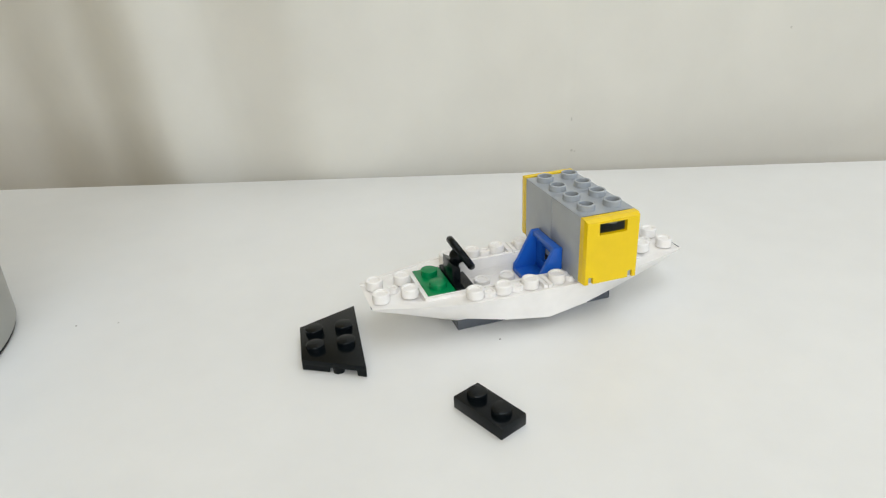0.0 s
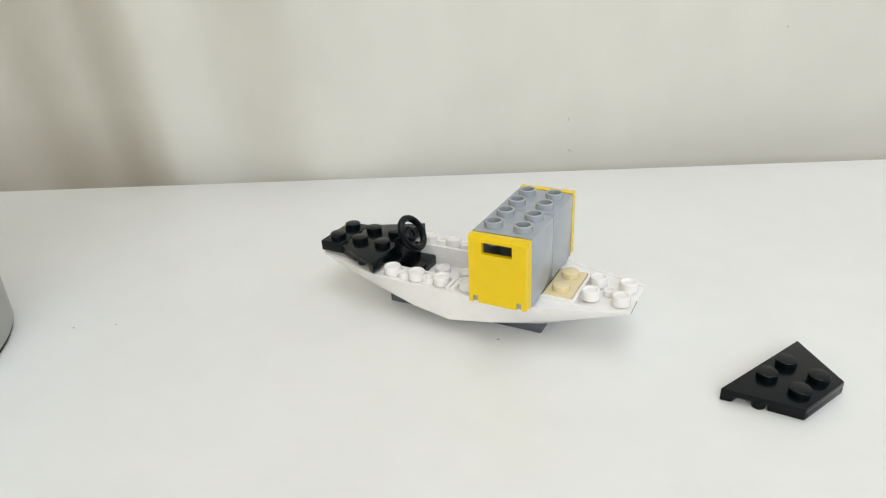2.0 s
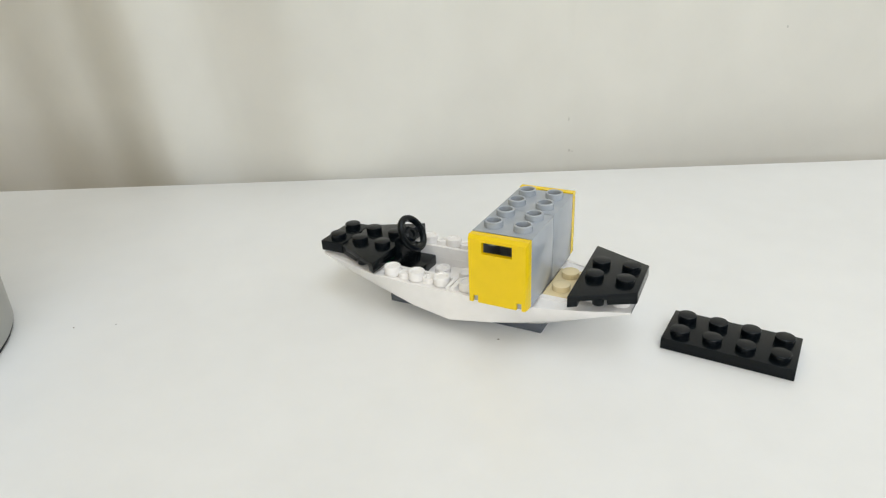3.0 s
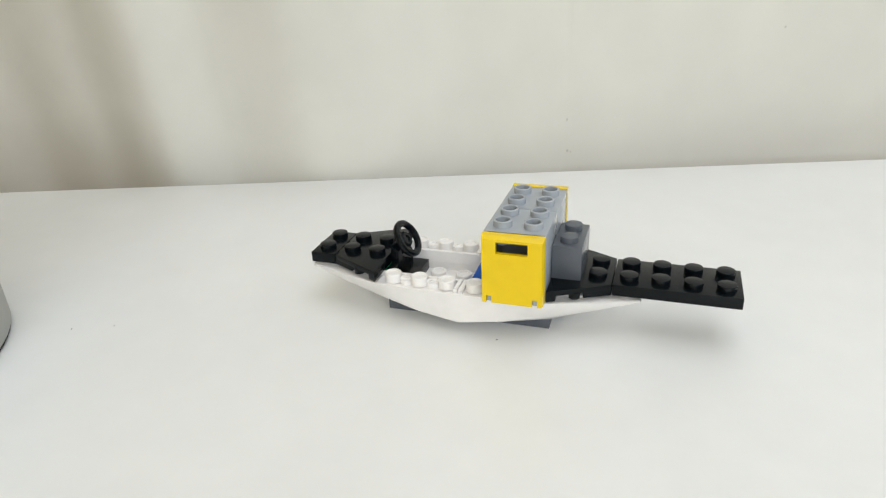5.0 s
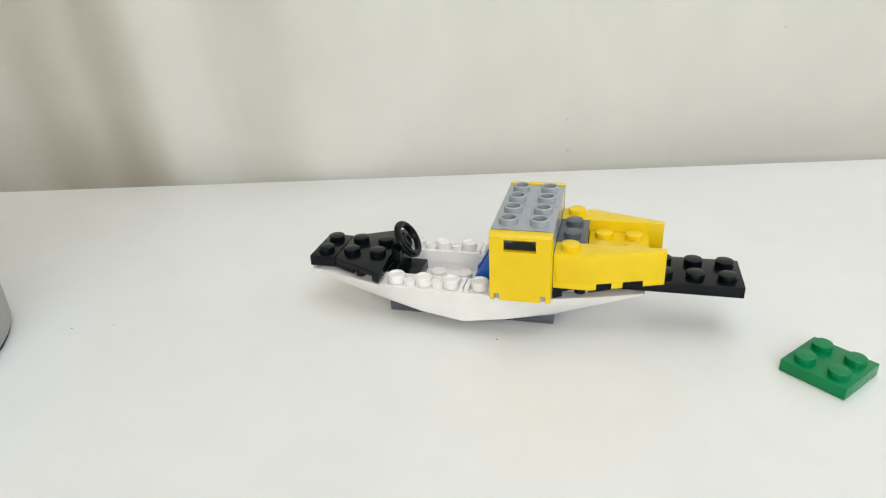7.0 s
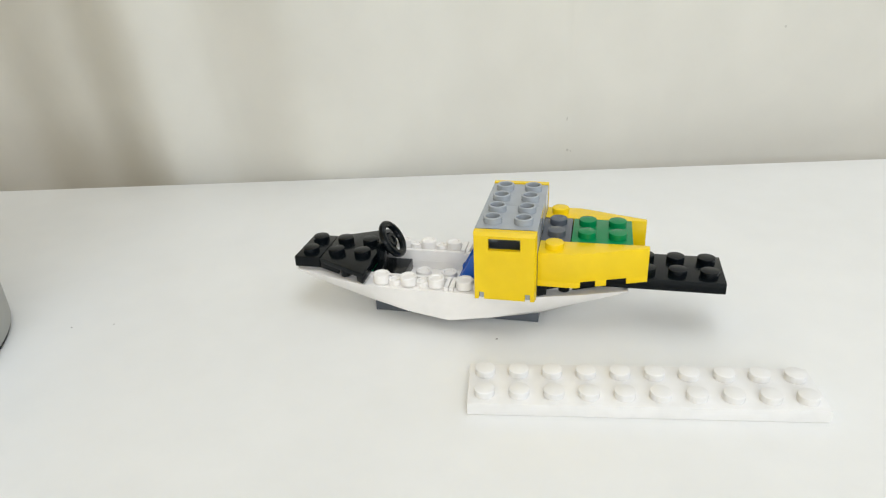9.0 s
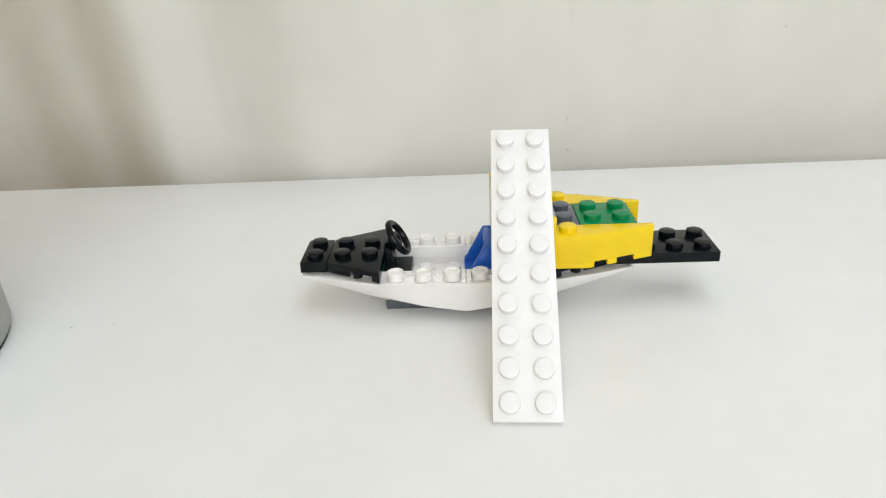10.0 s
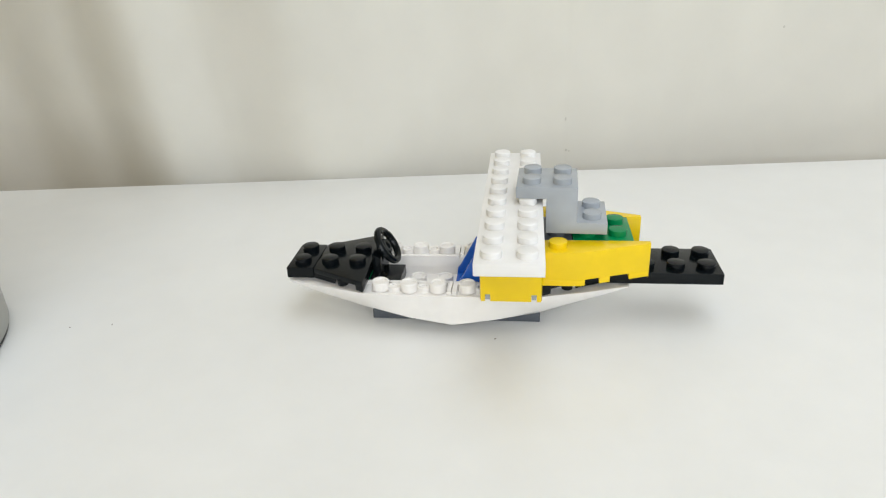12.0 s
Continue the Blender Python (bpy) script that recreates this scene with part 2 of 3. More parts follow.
def hull_body(thing):
    """The shell of the hull: an inverted double wedge with a cockpit trough."""
    rim = HULL1 - 0.0007
    bm = bmesh.new()
    # rings across the hull: half width at the rim, half width and height of the lower edge, half width and height of the flat bottom
    stations = [(0.0, 2 * U, 1.99 * U, HULL0 + 0.0001, 1.0 * U, HULL0), (1.5 * U, 2 * U, 1.82 * U, HULL0 + 0.0013, 1.0 * U, HULL0),
                (3 * U, 1.88 * U, 1.5 * U, HULL0 + 0.0030, 1.0 * U, HULL0 + 0.0001), (4.5 * U, 1.50 * U, 1.26 * U, HULL0 + 0.0056, 0.95 * U, HULL0 + 0.0042),
                (5.93 * U, 1.02 * U, 0.98 * U, HULL1 - 0.0012, 0.9 * U, HULL1 - 0.0014)]
    rings = []
    for x, wt, wb, zb, wf, zf0 in [(-p[0], *p[1:]) for p in reversed(stations[1:])] + stations:
        zf = max(HULL0 + P, zf0 + 0.0012)
        wi = U * 1.03
        rows = [(wi, zf), (wi, rim - 0.0004), (wt - 0.0009, rim - 0.0004), (wt - 0.0009, rim), (wt, rim), (wb, zb), (wf, zf0)]
        if abs(x) > 4.1 * U:
            wi = min(wi, wt - 0.0016)
            rows[0], rows[1] = (wi, rim - 0.0005), (wi, rim - 0.0004)
        ring = [(-y, z) for y, z in rows] + [(y, z) for y, z in reversed(rows)]
        rings.append([bm.verts.new((x, y, z)) for y, z in ring])
    n = len(rings[0])
    for a, b in zip(rings, rings[1:]):
        for i in range(n):
            bm.faces.new((a[i], a[(i + 1) % n], b[(i + 1) % n], b[i]))
    bm.faces.new(rings[0])
    bm.faces.new(rings[-1])
    bevel(bm, 0.00015, 2)
    return part("hull", bm, M_WHITE, thing, "white hull with a trough for the cockpit")


def hull_fittings(thing, s):
    """Ribs, studs and cups on one half of the hull; s = 1 stern, -1 bow."""
    rim = HULL1 - 0.0007
    # walls round the flush plate and the steering bay
    bm = bmesh.new()
    for y in (-1, 1):
        add_box(bm, s * 0.06 * U, s * 4.06 * U, y * U * 1.0, y * (U * 1.0 + 0.0011), rim - 0.003, HULL1 - 0.0003, 0.0001)
        add_box(bm, s * 0.02 * U, s * 0.16 * U, y * U * 1.1, y * (2 * U - 0.0010), rim - 0.001, HULL1 + 0.0002, 0.0001)
    add_box(bm, s * 4.0 * U, s * 4.12 * U, -U * 1.1, U * 1.1, rim - 0.003, HULL1 - 0.0004, 0.0001)
    add_box(bm, s * 2.97 * U, s * 4.06 * U, -U, U, HULL0 + P, HULL1 - P - 0.0001, 0)
    part("deck_rib", bm, M_WHITE, thing)
    # tall studs along the rim with low cups between them
    for y in (-1, 1):
        for k in range(3):
            x = s * (0.5 + k) * U
            w = 1.5 * U if k < 2 else 1.47 * U
            bm = bmesh.new()
            add_stud(bm, 0, 0, 0, h=HULL1 + STUD - rim, shallow=True)
            part("stud", bm, M_WHITE, thing).location = (x, y * w, rim)
            if k < 2:
                bm = bmesh.new()
                add_rings(bm, 0, 0, [(0.0018, -0.0004), (0.0018, 0.0011), (0.0011, 0.0011), (0.0011, 0.0005)], 20)
                part("cup", bm, M_WHITE, thing).location = (s * (1 + k) * U, y * 1.5 * U, rim)
        for k in (4, 5):
            bm = bmesh.new()
            add_stud(bm, 0, 0, 0, h=HULL1 + STUD - rim, shallow=True)
            part("stud", bm, M_WHITE, thing).location = (s * (k + 0.5) * U, y * 0.5 * U, rim)
    bm = bmesh.new()
    add_rings(bm, 0, 0, [(0.0017, -0.0004), (0.0017, 0.0010), (0.001, 0.0010), (0.001, 0.0005)], 20)
    part("cup", bm, M_WHITE, thing).location = (s * 5.0 * U, 0, rim)
    # dark strip on the end edge for the seam's shade, short at the bow
    bm = bmesh.new()
    add_box(bm, *sorted((s * 5.932 * U, s * 5.944 * U)), -0.97 * U, -0.15 * U if s > 0 else -0.76 * U, rim - 0.00035, rim - 0.00012, 0)
    part("seam_shade", bm, M_DARK, thing)
    # studs on the cockpit floor
    for k in range(2 if s < 0 else 0):
        for y in (-0.5, 0.5):
            bm = bmesh.new()
            add_stud(bm, 0, 0, 0, shallow=True)
            part("stud", bm, M_WHITE, thing).location = (s * (0.5 + k) * U, y * U, HULL0 + P)


def add_pierced_top(bm, x, y, z, ends, row):
    """A quarter of the box's top round one stud, with the round hole that opens into the box."""
    n, h = 32, U / 2
    inner, outer, edge = [], [], sorted(ends)
    for k in range(n):
        a = 2 * math.pi * k / n
        c, d = math.cos(a), math.sin(a)
        m = max(abs(c), abs(d))
        px, py = x + h * c / m, y + h * d / m
        if row == 1.5 and abs(py) > 1.5 * U + h * 0.999:
            py = edge[0] if py < 0 else edge[1]
        if row == 0.5 and abs(py) < 0.001:
            py = edge[1] if y < 0 else edge[0]
        inner.append(bm.verts.new((x + 0.0018 * c, y + 0.0018 * d, z)))
        outer.append(bm.verts.new((px, py, z)))
    for k in range(n):
        bm.faces.new((inner[k], inner[(k + 1) % n], outer[(k + 1) % n], outer[k]))


def mailbox(thing, s):
    """A grey storage box with its yellow slotted door; s = -1 faces the near side."""
    x0, x1, z0, z1 = U, 3 * U, HULL1, HULL1 + 2 * B
    bm = bmesh.new()
    far = 0.0002 if s > 0 else 0.0   # the far box stands a little off
    y0, y1 = (0.00014, 2 * U + 0.0005 + far)
    t = 0.0012
    zw = z1 - 0.00008
    for b in ((x0, x0 + t, y0, y1, z0, zw), (x1 - t, x1, y0, y1, z0, zw), (x0 + t, x1 - t, y0, y0 + t, z0, zw), (x0 + t, x1 - t, y0 + t, y1, z0, z0 + t)):
        add_box(bm, b[0], b[1], *sorted((s * b[2], s * b[3])), b[4], b[5], 0.0001)
    for i in (1.5, 2.5):
        for j in (0.5, 1.5):
            add_pierced_top(bm, i * U, s * (j * U + far), z1, (s * y0, s * y1), j)
    box = part("storage_box", bm, M_GREY, thing)
    for i in (1.5, 2.5):
        for j in (0.5, 1.5):
            bm = bmesh.new()
            add_rings(bm, 0, 0, [(0.0001, -0.0050), (0.0018, -0.0050), (0.0018, STUD - 0.00012), (0.0019, STUD), (0.0023, STUD), (0.00245, STUD - 0.00015), (0.00245, -0.0001)], 32, False)
            part("stud", bm, M_GREY, box).location = (i * U, s * (j * U + far), z1)
    # door: a panel with a slot, rounded upper edge, two hinge notches
    bm = bmesh.new()
    ya, yb = 2 * U + 0.0006 + far, 2 * U + 0.0039 + far
    xc = 2 * U
    sl, sz0, sz1 = 0.0041, z1 - 0.0046, z1 - 0.0014
    e = 0.00015
    hx = 1.005 * U
    bot, top = z0 + 0.0005, z1 - 0.0001 + 2 * far
    yp = yb - 0.0013
    cells = [(-hx, hx, sz1, top), (-hx, -sl, sz0, sz1), (sl, hx, sz0, sz1), (-hx, hx, bot + 0.0020, sz0),
             (-hx, -0.0067, bot, bot + 0.0020), (-0.0053, 0.0053, bot, bot + 0.0020), (0.0067, hx, bot, bot + 0.0020)]
    for a, b, c, d in cells:
        add_box(bm, xc + a, xc + b, *sorted((s * yp, s * yb)), c, d, 0)
    for a, b, c, d in ((-hx, -hx + 0.0011, bot, top), (hx - 0.0011, hx, bot, top), (-hx + 0.0011, hx - 0.0011, top - 0.0011, top)):
        add_box(bm, xc + a, xc + b, *sorted((s * ya, s * yp)), c, d, 0)
    bmesh.ops.remove_doubles(bm, verts=bm.verts, dist=1e-6)
    for v in bm.verts:   # softened outer edge
        if abs(abs(v.co.y) - yb) < 1e-6:
            if v.co.z > top - 1e-6:
                v.co.z -= 0.0006
            if abs(abs(v.co.x - xc) - hx) < 1e-6:
                v.co.x -= math.copysign(0.0003, v.co.x - xc)
    part("door", bm, M_YELLOW, box, "yellow door with a letter slot", smooth=False)
    for a in (-0.0060, 0.0060):
        bm = bmesh.new()
        add_box(bm, xc + a - 0.0006, xc + a + 0.0006, *sorted((s * (2 * U + 0.0006 + far), s * (2 * U + 0.0032 + far))), bot + 0.0001, bot + 0.0019, 0.0001)
        part("hinge_pin", bm, M_GREY, box)


def steering_stand(thing):
    bm = bmesh.new()
    z = HULL0 + P
    add_box(bm, -3 * U + GAP, -2 * U - 0.0004, -U + GAP, U - GAP, z, z + P, 0.0002)
    add_box(bm, -3 * U + 0.0002, -3 * U + 0.0024, -U + GAP, U - GAP, z + 0.003, HULL1 + 0.0004, 0.0002)
    # upright board and the slanted column that carries the wheel
    add_prism(bm, [(-3 * U + 0.0003, z + 0.0028), (-3 * U + 0.0027, z + 0.0028), (-3 * U + 0.0027, z + 0.0108), (-3 * U + 0.0003, z + 0.0122)], -0.0040, 0.0040, 0.0002, "y")
    add_prism(bm, [(-3 * U + 0.0022, z + 0.0070), (-3 * U + 0.0040, z + 0.0122), (-3 * U + 0.0030, z + 0.0136), (-3 * U + 0.0012, z + 0.0112)], -0.0013, 0.0013, 0.0002, "y")
    stand = part("steering_stand", bm, M_BLACK, thing, "black steering stand")
    bm = bmesh.new()
    n, k, R, r = 48, 10, 0.0048, 0.00105
    vs = [[bm.verts.new(((R + r * math.cos(2 * math.pi * j / k)) * math.cos(2 * math.pi * i / n), (R + r * math.cos(2 * math.pi * j / k)) * math.sin(2 * math.pi * i / n), r * math.sin(2 * math.pi * j / k))) for j in range(k)] for i in range(n)]
    for i in range(n):
        for j in range(k):
            bm.faces.new((vs[i][j], vs[(i + 1) % n][j], vs[(i + 1) % n][(j + 1) % k], vs[i][(j + 1) % k]))
    add_rings(bm, 0, 0, [(0.0015, -0.0030), (0.0021, -0.0022), (0.0024, -0.0004), (0.0020, 0.0001), (0.0011, 0.0001), (0.0010, -0.0003)], 24)
    for a in range(3):
        t = bmesh.new()
        add_box(t, 0.0013, R, -0.0010, 0.0010, -0.0006, 0.0002, 0.0001)
        for v in t.verts:   # the spokes dip towards the hub
            v.co.z -= 0.0011 * (R - v.co.x) / R
        t.transform(Matrix.Rotation(radians(90 + 120 * a), 4, "Z"))
        merge(bm, t)
    wheel = part("steering_wheel", bm, M_BLACK, stand, "black steering wheel with three spokes")
    wheel.matrix_basis = pose(-0.0197, 0, 0.0197, 0, 58, 0)


def seat(thing):
    """Blue seat: base, sloping side panels, back with a small square opening."""
    z = HULL0 + P + 0.0002
    x0, x1 = -0.06 * U, 0.985 * U
    h = 0.0129
    bm = bmesh.new()
    w = U - 0.0003
    add_box(bm, x0, x1, -w, w, z, z + 0.0014, 0.0002)
    prof = [(x0, z), (x1, z), (x1, z + h), (x1 - 0.0026, z + h), (x0 + 0.0009, z + 0.0036), (x0, z + 0.0026)]
    for s in (1, -1):
        add_prism(bm, prof, s * w, s * (w - 0.0014), 0.0004, "y")
    add_box(bm, x1 - 0.0026, x1 - 0.00005, -w + 0.0013, w - 0.0013, z + h - 0.0018, z + h, 0.0006)
    add_box(bm, x1 - 0.0013, x1 - 0.00005, -w + 0.0013, w - 0.0013, z + 0.0094, z + h - 0.0016, 0.0)
    add_box(bm, x1 - 0.0013, x1 - 0.00005, -w + 0.0013, w - 0.0013, z + 0.0014, z + 0.0046, 0.0001)
    for s in (1, -1):
        add_box(bm, x1 - 0.0013, x1 - 0.00005, *sorted((s * 0.0029, s * (w - 0.0013))), z + 0.0046, z + 0.0094, 0)
    part("seat", bm, M_BLUE, thing, "blue open-sided seat with a square hole in its back")


def boat():
    thing = root("toy_boat", "half-built white toy boat with grey storage box and yellow doors", "toy boat")
    bm = bmesh.new()
    plate_shell(bm, -3 * U, 3 * U, -U, U, 0, P)
    part("keel_plate", bm, M_DARK, thing, "dark grey plate under the hull")
    hull_body(thing)
    hull_fittings(thing, 1)
    hull_fittings(thing, -1)
    for x, mat, name, label in ((-3.5 * U, M_GREEN, "green_plate", "small green two-stud plate"), (3.5 * U, M_TAN, "tan_plate", "small tan two-stud plate")):
        bm = bmesh.new()
        plate_shell(bm, x - U / 2, x + U / 2, -U, U, HULL1 - P, P)
        pl = part(name, bm, mat, thing, label)
        for y in (-0.5, 0.5):
            bm = bmesh.new()
            add_stud(bm, 0, 0, 0)
            part("stud", bm, mat, pl).location = (x, y * U, HULL1)
    steering_stand(thing)
    seat(thing)
    mailbox(thing, -1)
    mailbox(thing, 1)
    return thing


# ---------------- loose pieces ----------------
def yellow_wedge():
    thing = root("wedge_brick", "yellow tapered wedge brick with a stepped middle and notched underside", "toy brick")
    mid = 2 * P
    for s in (1, -1):
        bm = bmesh.new()
        x0, xb, x1 = -1.5 * U + GAP, -0.3 * U, 2.0 * U
        outer = [(x0, s * (2 * U - GAP)), (xb, s * (2 * U - GAP)), (x1, s * (1.2 * U)), (x1, s * U), (x0, s * U)]
        add_prism(bm, outer, 0.0016, B, 0.0002)
        def yo(x):
            return 2 * U - GAP if x < xb else 2 * U + (x - xb) / (x1 - xb) * (1.2 * U - 2 * U)
        for a, b in ((x0, -0.12 * U), (0.35 * U, 0.70 * U), (1.33 * U, x1)):
            pts = [(a, s * yo(a)), (b, s * yo(b)), (b, s * U), (a, s * U)]
            if a < xb < b:
                pts.insert(1, (xb, s * yo(xb)))
            add_prism(bm, pts, 0, 0.0017, 0.00015)
        part("side_wall", bm, M_YELLOW, thing)
    bm = bmesh.new()
    add_box(bm, -0.5 * U + GAP, 1.5 * U - GAP, -U + 0.00005, U - 0.00005, 0.0002, mid, 0.0001)
    part("middle_step", bm, M_YELLOW, thing)
    studs_on(thing, M_YELLOW, [(-U, 1.5 * U, B), (-U, -1.5 * U, B)] + [(i * U, j * U, mid) for i in (0, 1) for j in (-0.5, 0.5)])
    return thing


def bracket():
    thing = root("step_bracket", "light grey Z-shaped bracket piece with studs on both steps", "toy brick")
    bm = bmesh.new()
    g = GAP
    zt = P + B
    add_prism(bm, [(-1.5 * U + g, zt - P), (-0.5 * U, zt - P), (-0.5 * U, 0), (1.5 * U - g, 0), (1.5 * U - g, P), (0.5 * U, P), (0.5 * U, zt), (-1.5 * U + g, zt)], -U + g, U - g, 0.0002, "y")
    part("body", bm, M_GREY, thing)
    studs_on(thing, M_GREY, [(i * U, j * U, zt) for i in (-1, 0) for j in (-0.5, 0.5)] + [(U, j * U, P) for j in (-0.5, 0.5)])
    return thing


def specks():
    rng = random.Random(4)
    for x, y, r in ((0.0119, -0.0192, 0.00028), (-0.1127, -0.0190, 0.00024), (-0.1008, -0.0166, 0.00020)):
        bm = bmesh.new()
        bmesh.ops.create_icosphere(bm, subdivisions=2, radius=r)
        for v in bm.verts:
            v.co *= rng.uniform(0.75, 1.2)
            v.co.z *= 0.3
        ob = tagged(part("crumb", bm, M_SPECK), "tiny dark crumb on the white table", "dirt", "crumbs on the table")
        ob.location = (x, y, r * 0.2)


def wall_marks():
    """Small dark scuffs on the hanging just above the table."""
    rng = random.Random(9)
    mid = WALL_A.lerp(WALL_B, 0.5)
    for d, z, w, h in ((0.0618, 0.0035, 0.0006, 0.0007), (0.0632, 0.0030, 0.0004, 0.0004), (0.0612, 0.0185, 0.0004, 0.0012), (0.1590, 0.055, 0.0005, 0.0006)):
        bm = bmesh.new()
        bmesh.ops.create_icosphere(bm, subdivisions=2, radius=1.0)
        for v in bm.verts:
            v.co *= rng.uniform(0.8, 1.15)
            v.co.x, v.co.y, v.co.z = v.co.x * w, v.co.y * 0.00012, v.co.z * h
        ob = tagged(part("scuff", bm, M_SCUFF), "tiny grey scuff on the cream hanging", "scuff", "scuffs on the hanging")
        ob.matrix_world = Matrix.Translation(mid + WALL_DIR * d + WALL_OUT * (wall_relief(d, z) - 0.030) + Vector((0, 0, z))) @ pose(0, 0, 0, 0, 0, 5.8)


def stain():
    """Faint orange stain on the table at the edge of the view."""
    bm = bmesh.new()
    add_rings(bm, 0, 0, [(0.0018, 0.00002), (0.0012, 0.00012)], 20)
    for v in bm.verts:
        v.co.x *= 0.8 + 0.3 * math.sin(v.co.y * 2500)
    ob = tagged(part("stain", bm, M_RUST), "faint pale orange stain on the white table", "stain")
    ob.location = (-0.1192, -0.0505, 0)


stain()
wall_marks()
specks()
boat_thing = boat()
bow_wedge = wedge_plate("black tapered wedge plate with four studs, later on the bow")
stern_wedge = wedge_plate("black tapered wedge plate with four studs, later on the stern")
bow_plate = plate_thing("small_plate", "small black plate with two studs", M_BLACK, 1, 2)
tail_plate = plate_thing("long_plate", "black rectangular plate with eight studs", M_BLACK, 4, 2)
grey_brick = plate_thing("small_brick", "dark grey brick with two studs", M_DARK, 1, 2, B)
yellow_piece = yellow_wedge()
green_piece = plate_thing("square_plate", "green square plate with four studs", M_GREEN, 2, 2)
wing = plate_thing("wing_plate", "long white plate with twenty studs", M_WING, 2, 10)
bracket_piece = bracket()

# ---------------- stop-motion moves ----------------
def mm(x, y, z=0.0, rx=0.0, ry=0.0, rz=0.0):
    """A pose from millimetres and degrees."""
    return pose(x / 1000, y / 1000, z / 1000, rx, ry, rz)


def state(steps, t):
    """The step that holds at t."""
    now = steps[0]
    for s in steps:
        if s[0] <= t + 1e-6:
            now = s
    return now


def jump(thing, steps, carrier=None):
    """Keys a thing that rests in each step and is moved on between two pictures. A step is (start, pose), or
    (start, pose, True) for a pose on the carrier, with which the thing moves from then on."""
    rows, last = [], None
    for k in range(121):
        t = k / 10
        s = state(steps, t)
        m = s[1]
        if len(s) > 2:
            m = state(carrier, t)[1] @ m
        if last is None:
            rows.append((0.0, m))
        elif (m.translation - last.translation).length > 1e-6 or m.to_quaternion().rotation_difference(last.to_quaternion()).angle > 1e-4:
            rows += [(t - 2 / 30, last), (t - 1 / 30, m)]
        last = m
    rows.append((12.0, last))
    walk(thing, rows)


def motions():
    boat_steps = [
        (0.0, mm(18.3, 2.0, rz=25.45)), (0.2, mm(18.2, 8.0, rz=24.3)), (0.4, mm(18.0, 6.9, rz=23.8)), (0.5, mm(17.7, 4.8, rz=23.46)),
        (0.8, mm(17.4, 4.1, rz=23.6)), (0.9, mm(17.1, 3.5, rz=23.73)), (1.2, mm(16.9, -2.4, rz=11.05)), (1.4, mm(10.5, -1.9, rz=-5.0)),
        (1.5, mm(3.85, 0.0, rz=-20.53)), (3.1, mm(1.2, 2.0, rz=-19.3)), (3.5, mm(2.6, 0.2, rz=-15.5)), (3.8, mm(4.3, -1.9, rz=-11.6)),
        (4.9, mm(4.3, -0.4, rz=-11.85)), (6.0, mm(4.8, 0.2, rz=-10.4)), (6.3, mm(4.75, 0.26, rz=-7.7)), (8.0, mm(2.4, 0.3, rz=-7.0)),
        (8.4, mm(0.34, 0.38, rz=-6.35)), (9.8, mm(1.65, 4.5, rz=3.1)), (9.9, mm(1.85, 5.4, rz=5.2)), (10.1, mm(2.2, 0.0, rz=-0.8)),
        (10.2, mm(1.3, -1.4, rz=-3.5)), (11.5, mm(0.56, -2.2, rz=-2.1)), (11.8, mm(0.2, -1.9, rz=-0.24))]
    jump(boat_thing, boat_steps)
    jump(bow_wedge, [
        (0.0, mm(-33.3, -26.2, rz=19.2)), (0.2, mm(-28.3, -10.9, 7.2, 3.0, -60.3, 25.7)), (0.4, mm(-17.8, -0.8, 14.6, 0, 0, 19.8)),
        (0.5, mm(-32, 0, 12.8), True)], boat_steps)
    jump(bow_plate, [
        (0.0, mm(10.8, -51.3, rz=47.4)), (0.1, mm(-4.2, -50, rz=44.5)), (0.4, mm(-22.6, -43.1, rz=39.9)), (0.5, mm(-31.3, -31.9, rz=23.3)),
        (0.6, mm(-30.3, -19.8, rz=19.9)), (0.8, mm(-35.7, -12.9, rz=23.1)), (0.9, mm(-44, 0, 12.8), True)], boat_steps)
    jump(stern_wedge, [
        (0.0, mm(160, -80, rz=140)), (1.6, mm(125, -66, rz=140)), (1.7, mm(102, -53, rz=139)), (1.8, mm(90.6, -47.2, rz=138.9)),
        (1.9, mm(81.1, -37.5, rz=131.6)), (2.1, mm(70.7, -27.9, rz=135)), (2.2, mm(62.2, -18, rz=134)), (2.5, mm(58.9, -17.1, rz=166.6)),
        (2.8, mm(50.5, -17.6, 7.8, -4.2, -73.8, 167.5)), (2.9, mm(40.5, 0.3, 14.6, 0, 0, 182), True), (3.1, mm(32, 0, 12.8, 0, 0, 180), True)], boat_steps)
    jump(tail_plate, [
        (0.0, mm(200, -80, rz=-30)), (2.3, mm(140, -66, rz=-32)), (2.4, mm(108, -52, rz=-33)), (2.5, mm(96.5, -43.5, rz=-33)),
        (2.7, mm(90.9, -37.8, rz=-34)), (2.8, mm(81.5, -26.8, rz=-34.4)), (2.9, mm(71.8, -20.6, rz=-24.3)),
        (3.1, mm(56.9, -15.2, 6.0, 0.1, 22.1, -23.0)), (3.4, mm(57, 0, 14.6, 0, 0, 2), True), (3.6, mm(56, 0, 12.8), True)], boat_steps)
    jump(grey_brick, [
        (0.0, mm(240, -80, rz=10)), (4.1, mm(140, -70, rz=10)), (4.3, mm(96, -58, rz=5)), (4.5, mm(66, -46, rz=8)), (4.7, mm(42, -34, 1.5, 45, 0, 8)),
        (4.8, mm(31.7, -22.6, 8.8, 93.9, -1.8, 7.8)), (4.9, mm(28, 0, 16), True)], boat_steps)
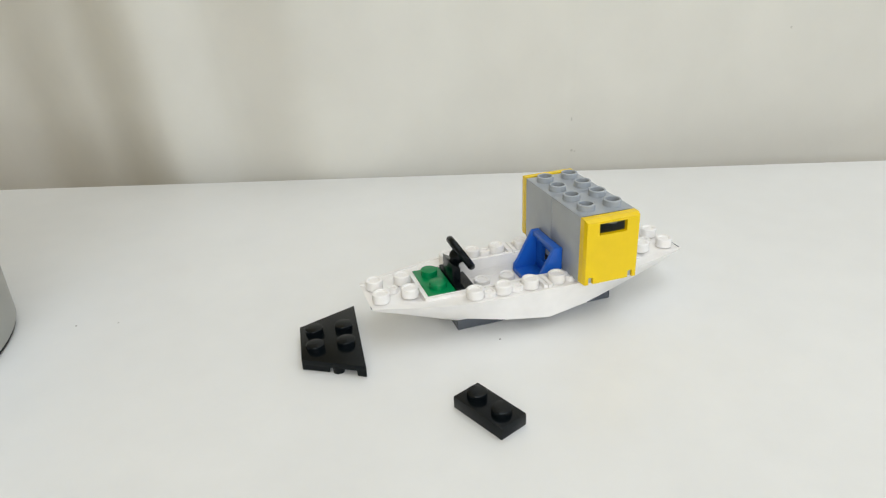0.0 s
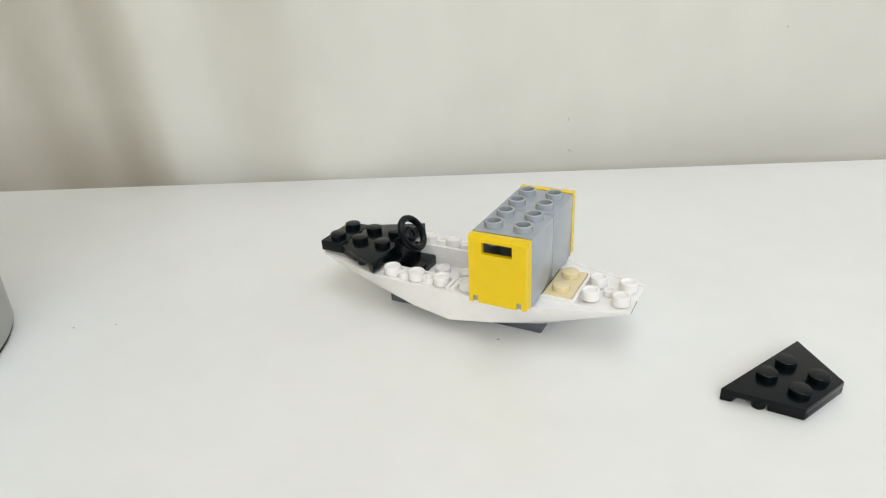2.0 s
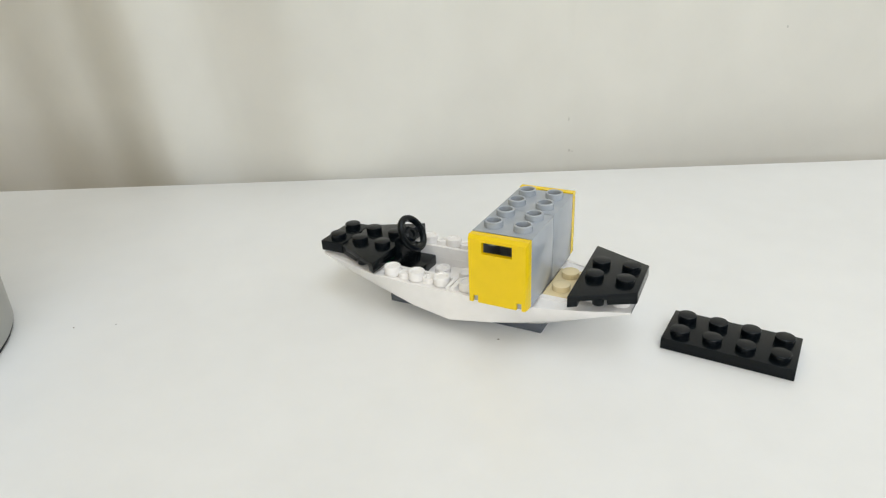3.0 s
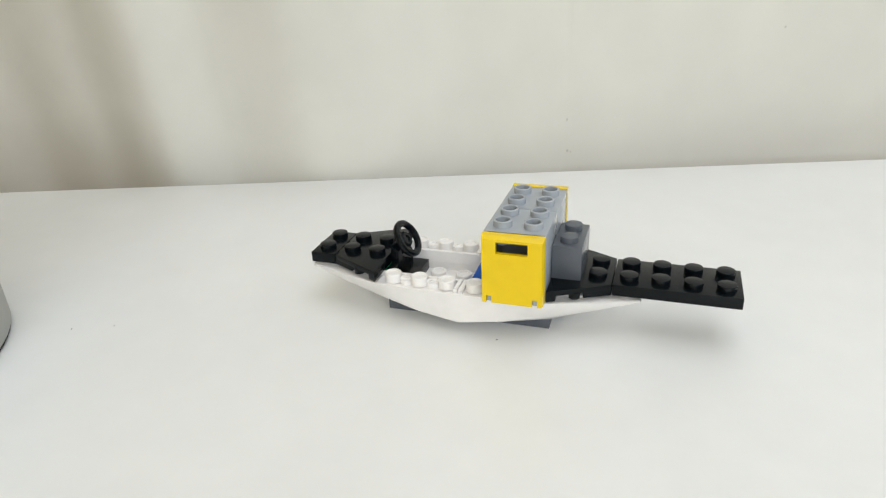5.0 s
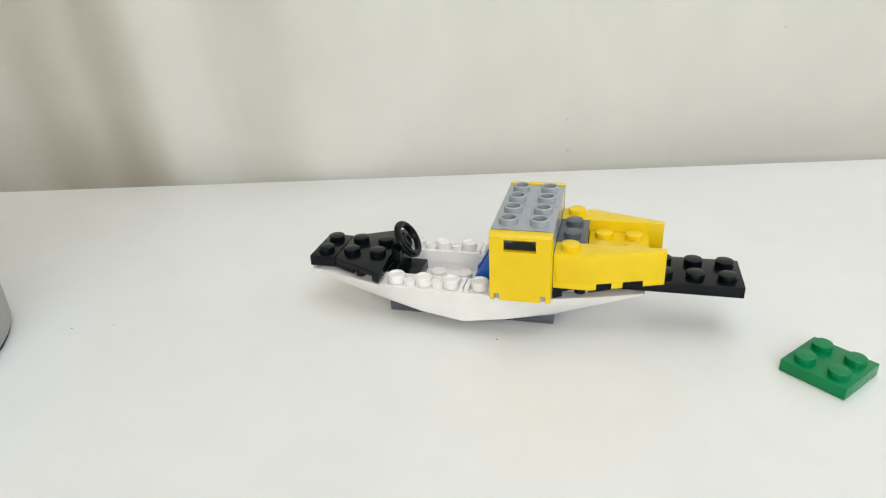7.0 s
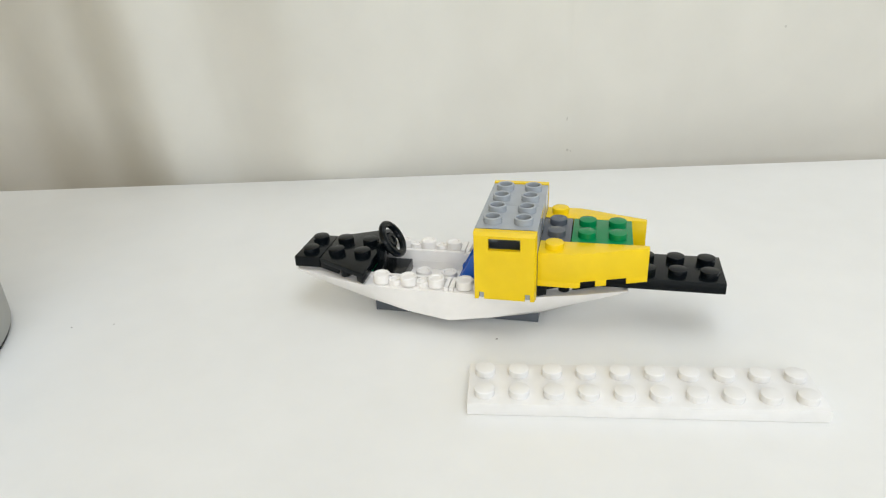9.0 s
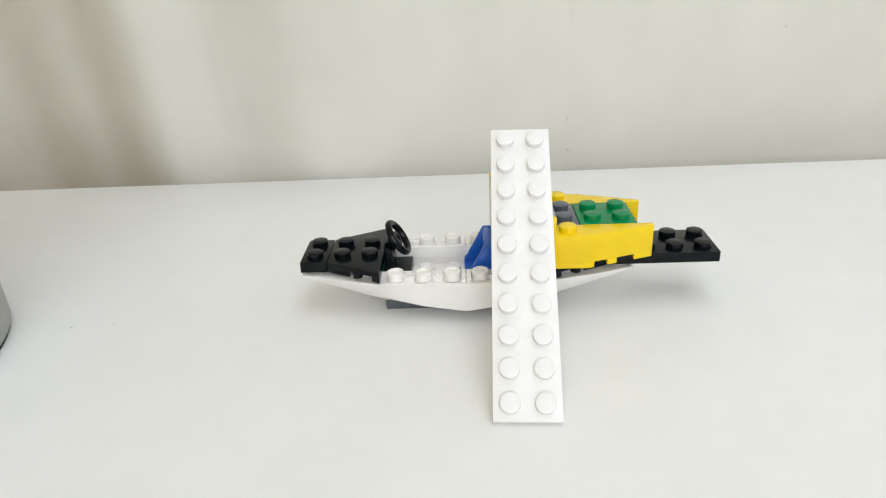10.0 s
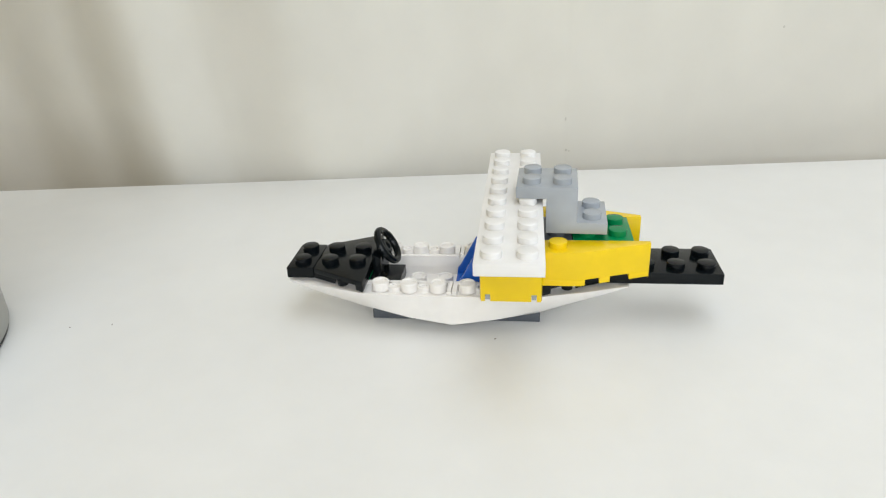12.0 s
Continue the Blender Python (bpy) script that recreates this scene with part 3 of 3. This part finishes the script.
    jump(yellow_piece, [
        (0.0, mm(190, -140, rz=-30)), (5.1, mm(150, -80, rz=-30)), (5.2, mm(115, -58, rz=-31)), (5.4, mm(101, -49, rz=-31)),
        (5.5, mm(92.3, -41.7, rz=-29.1)), (5.7, mm(81.9, -34.4, rz=-27.8)), (5.8, mm(63.9, -34.2, rz=-12.2)), (5.9, mm(51.5, -35.0, rz=-7.6)),
        (6.1, mm(44.5, -35.4, rz=-4.9)), (6.2, mm(47.3, -23.9, 8.0, 16, 12.3, -5)), (6.3, mm(36, 0, 16), True)], boat_steps)
    jump(green_piece, [
        (0.0, mm(240, -140, rz=-40)), (6.5, mm(140, -66, rz=-40)), (6.6, mm(102.8, -48.2, rz=-40.4)), (6.8, mm(94.8, -37.6, rz=-35.4)),
        (6.9, mm(92.5, -30.1, rz=-47.5)), (7.1, mm(90.3, -22.2, rz=-49.2)), (7.2, mm(91.1, -8.5, rz=-32.7)),
        (7.4, mm(63, 0, 17.8, 0, 0, -12), True), (7.6, mm(46, 0, 26, 0, 0, -4), True), (7.8, mm(40, 0, 22.4), True)], boat_steps)
    jump(wing, [
        (0.0, mm(360, -110, rz=-100)), (8.3, mm(200, -75, rz=-103)), (8.5, mm(120, -58, rz=-102)), (8.7, mm(82, -48, rz=-101)),
        (8.8, mm(70.9, -46.7, rz=-100.3)), (8.9, mm(46.1, -42.4, rz=-88.7)), (9.1, mm(24.3, -43.5, rz=-86.8)), (9.2, mm(11.9, -53.2, rz=-68.8)),
        (9.4, mm(-2.6, -50.3, rz=-56.1)), (9.5, mm(0, -64.8, rz=-19)), (9.6, mm(6.5, -55.5, 17.4, 25.5, 0, -13)),
        (9.8, mm(17.5, -32.0, 21.8, 32.9, -1, 0.1)), (9.9, mm(18.8, -21.3, 23.5, 38, 0.5, 3.1)), (10.1, mm(17.4, -5.5, 33.8, 0, 0, 1.5), True),
        (10.2, mm(16.1, -2.0, 32.05), True)], boat_steps)
    jump(bracket_piece, [
        (0.0, mm(290, -140, rz=-50)), (10.4, mm(140, -76, rz=-50)), (10.5, mm(99.4, -56.3, rz=-49)), (10.6, mm(90.7, -51.7, rz=-63)),
        (10.8, mm(83, -42.3, rz=-64)), (10.9, mm(82.4, -26.2, rz=-66.5)), (11.1, mm(86, -15, rz=-54)), (11.2, mm(86.8, -5.7, rz=-6.6)),
        (11.4, mm(76.5, -6.3, 4.3, 2.0, 19.7, -10)), (11.5, mm(65.1, -2.0, 17.7, rz=-4.1)), (11.7, mm(53.6, -3.0, 17.8, rz=0.4)),
        (11.8, mm(40.5, -4.2, 27.4)), (11.9, mm(29.2, 0, 27.4, 0, 0, -2.5), True)], boat_steps)


motions()
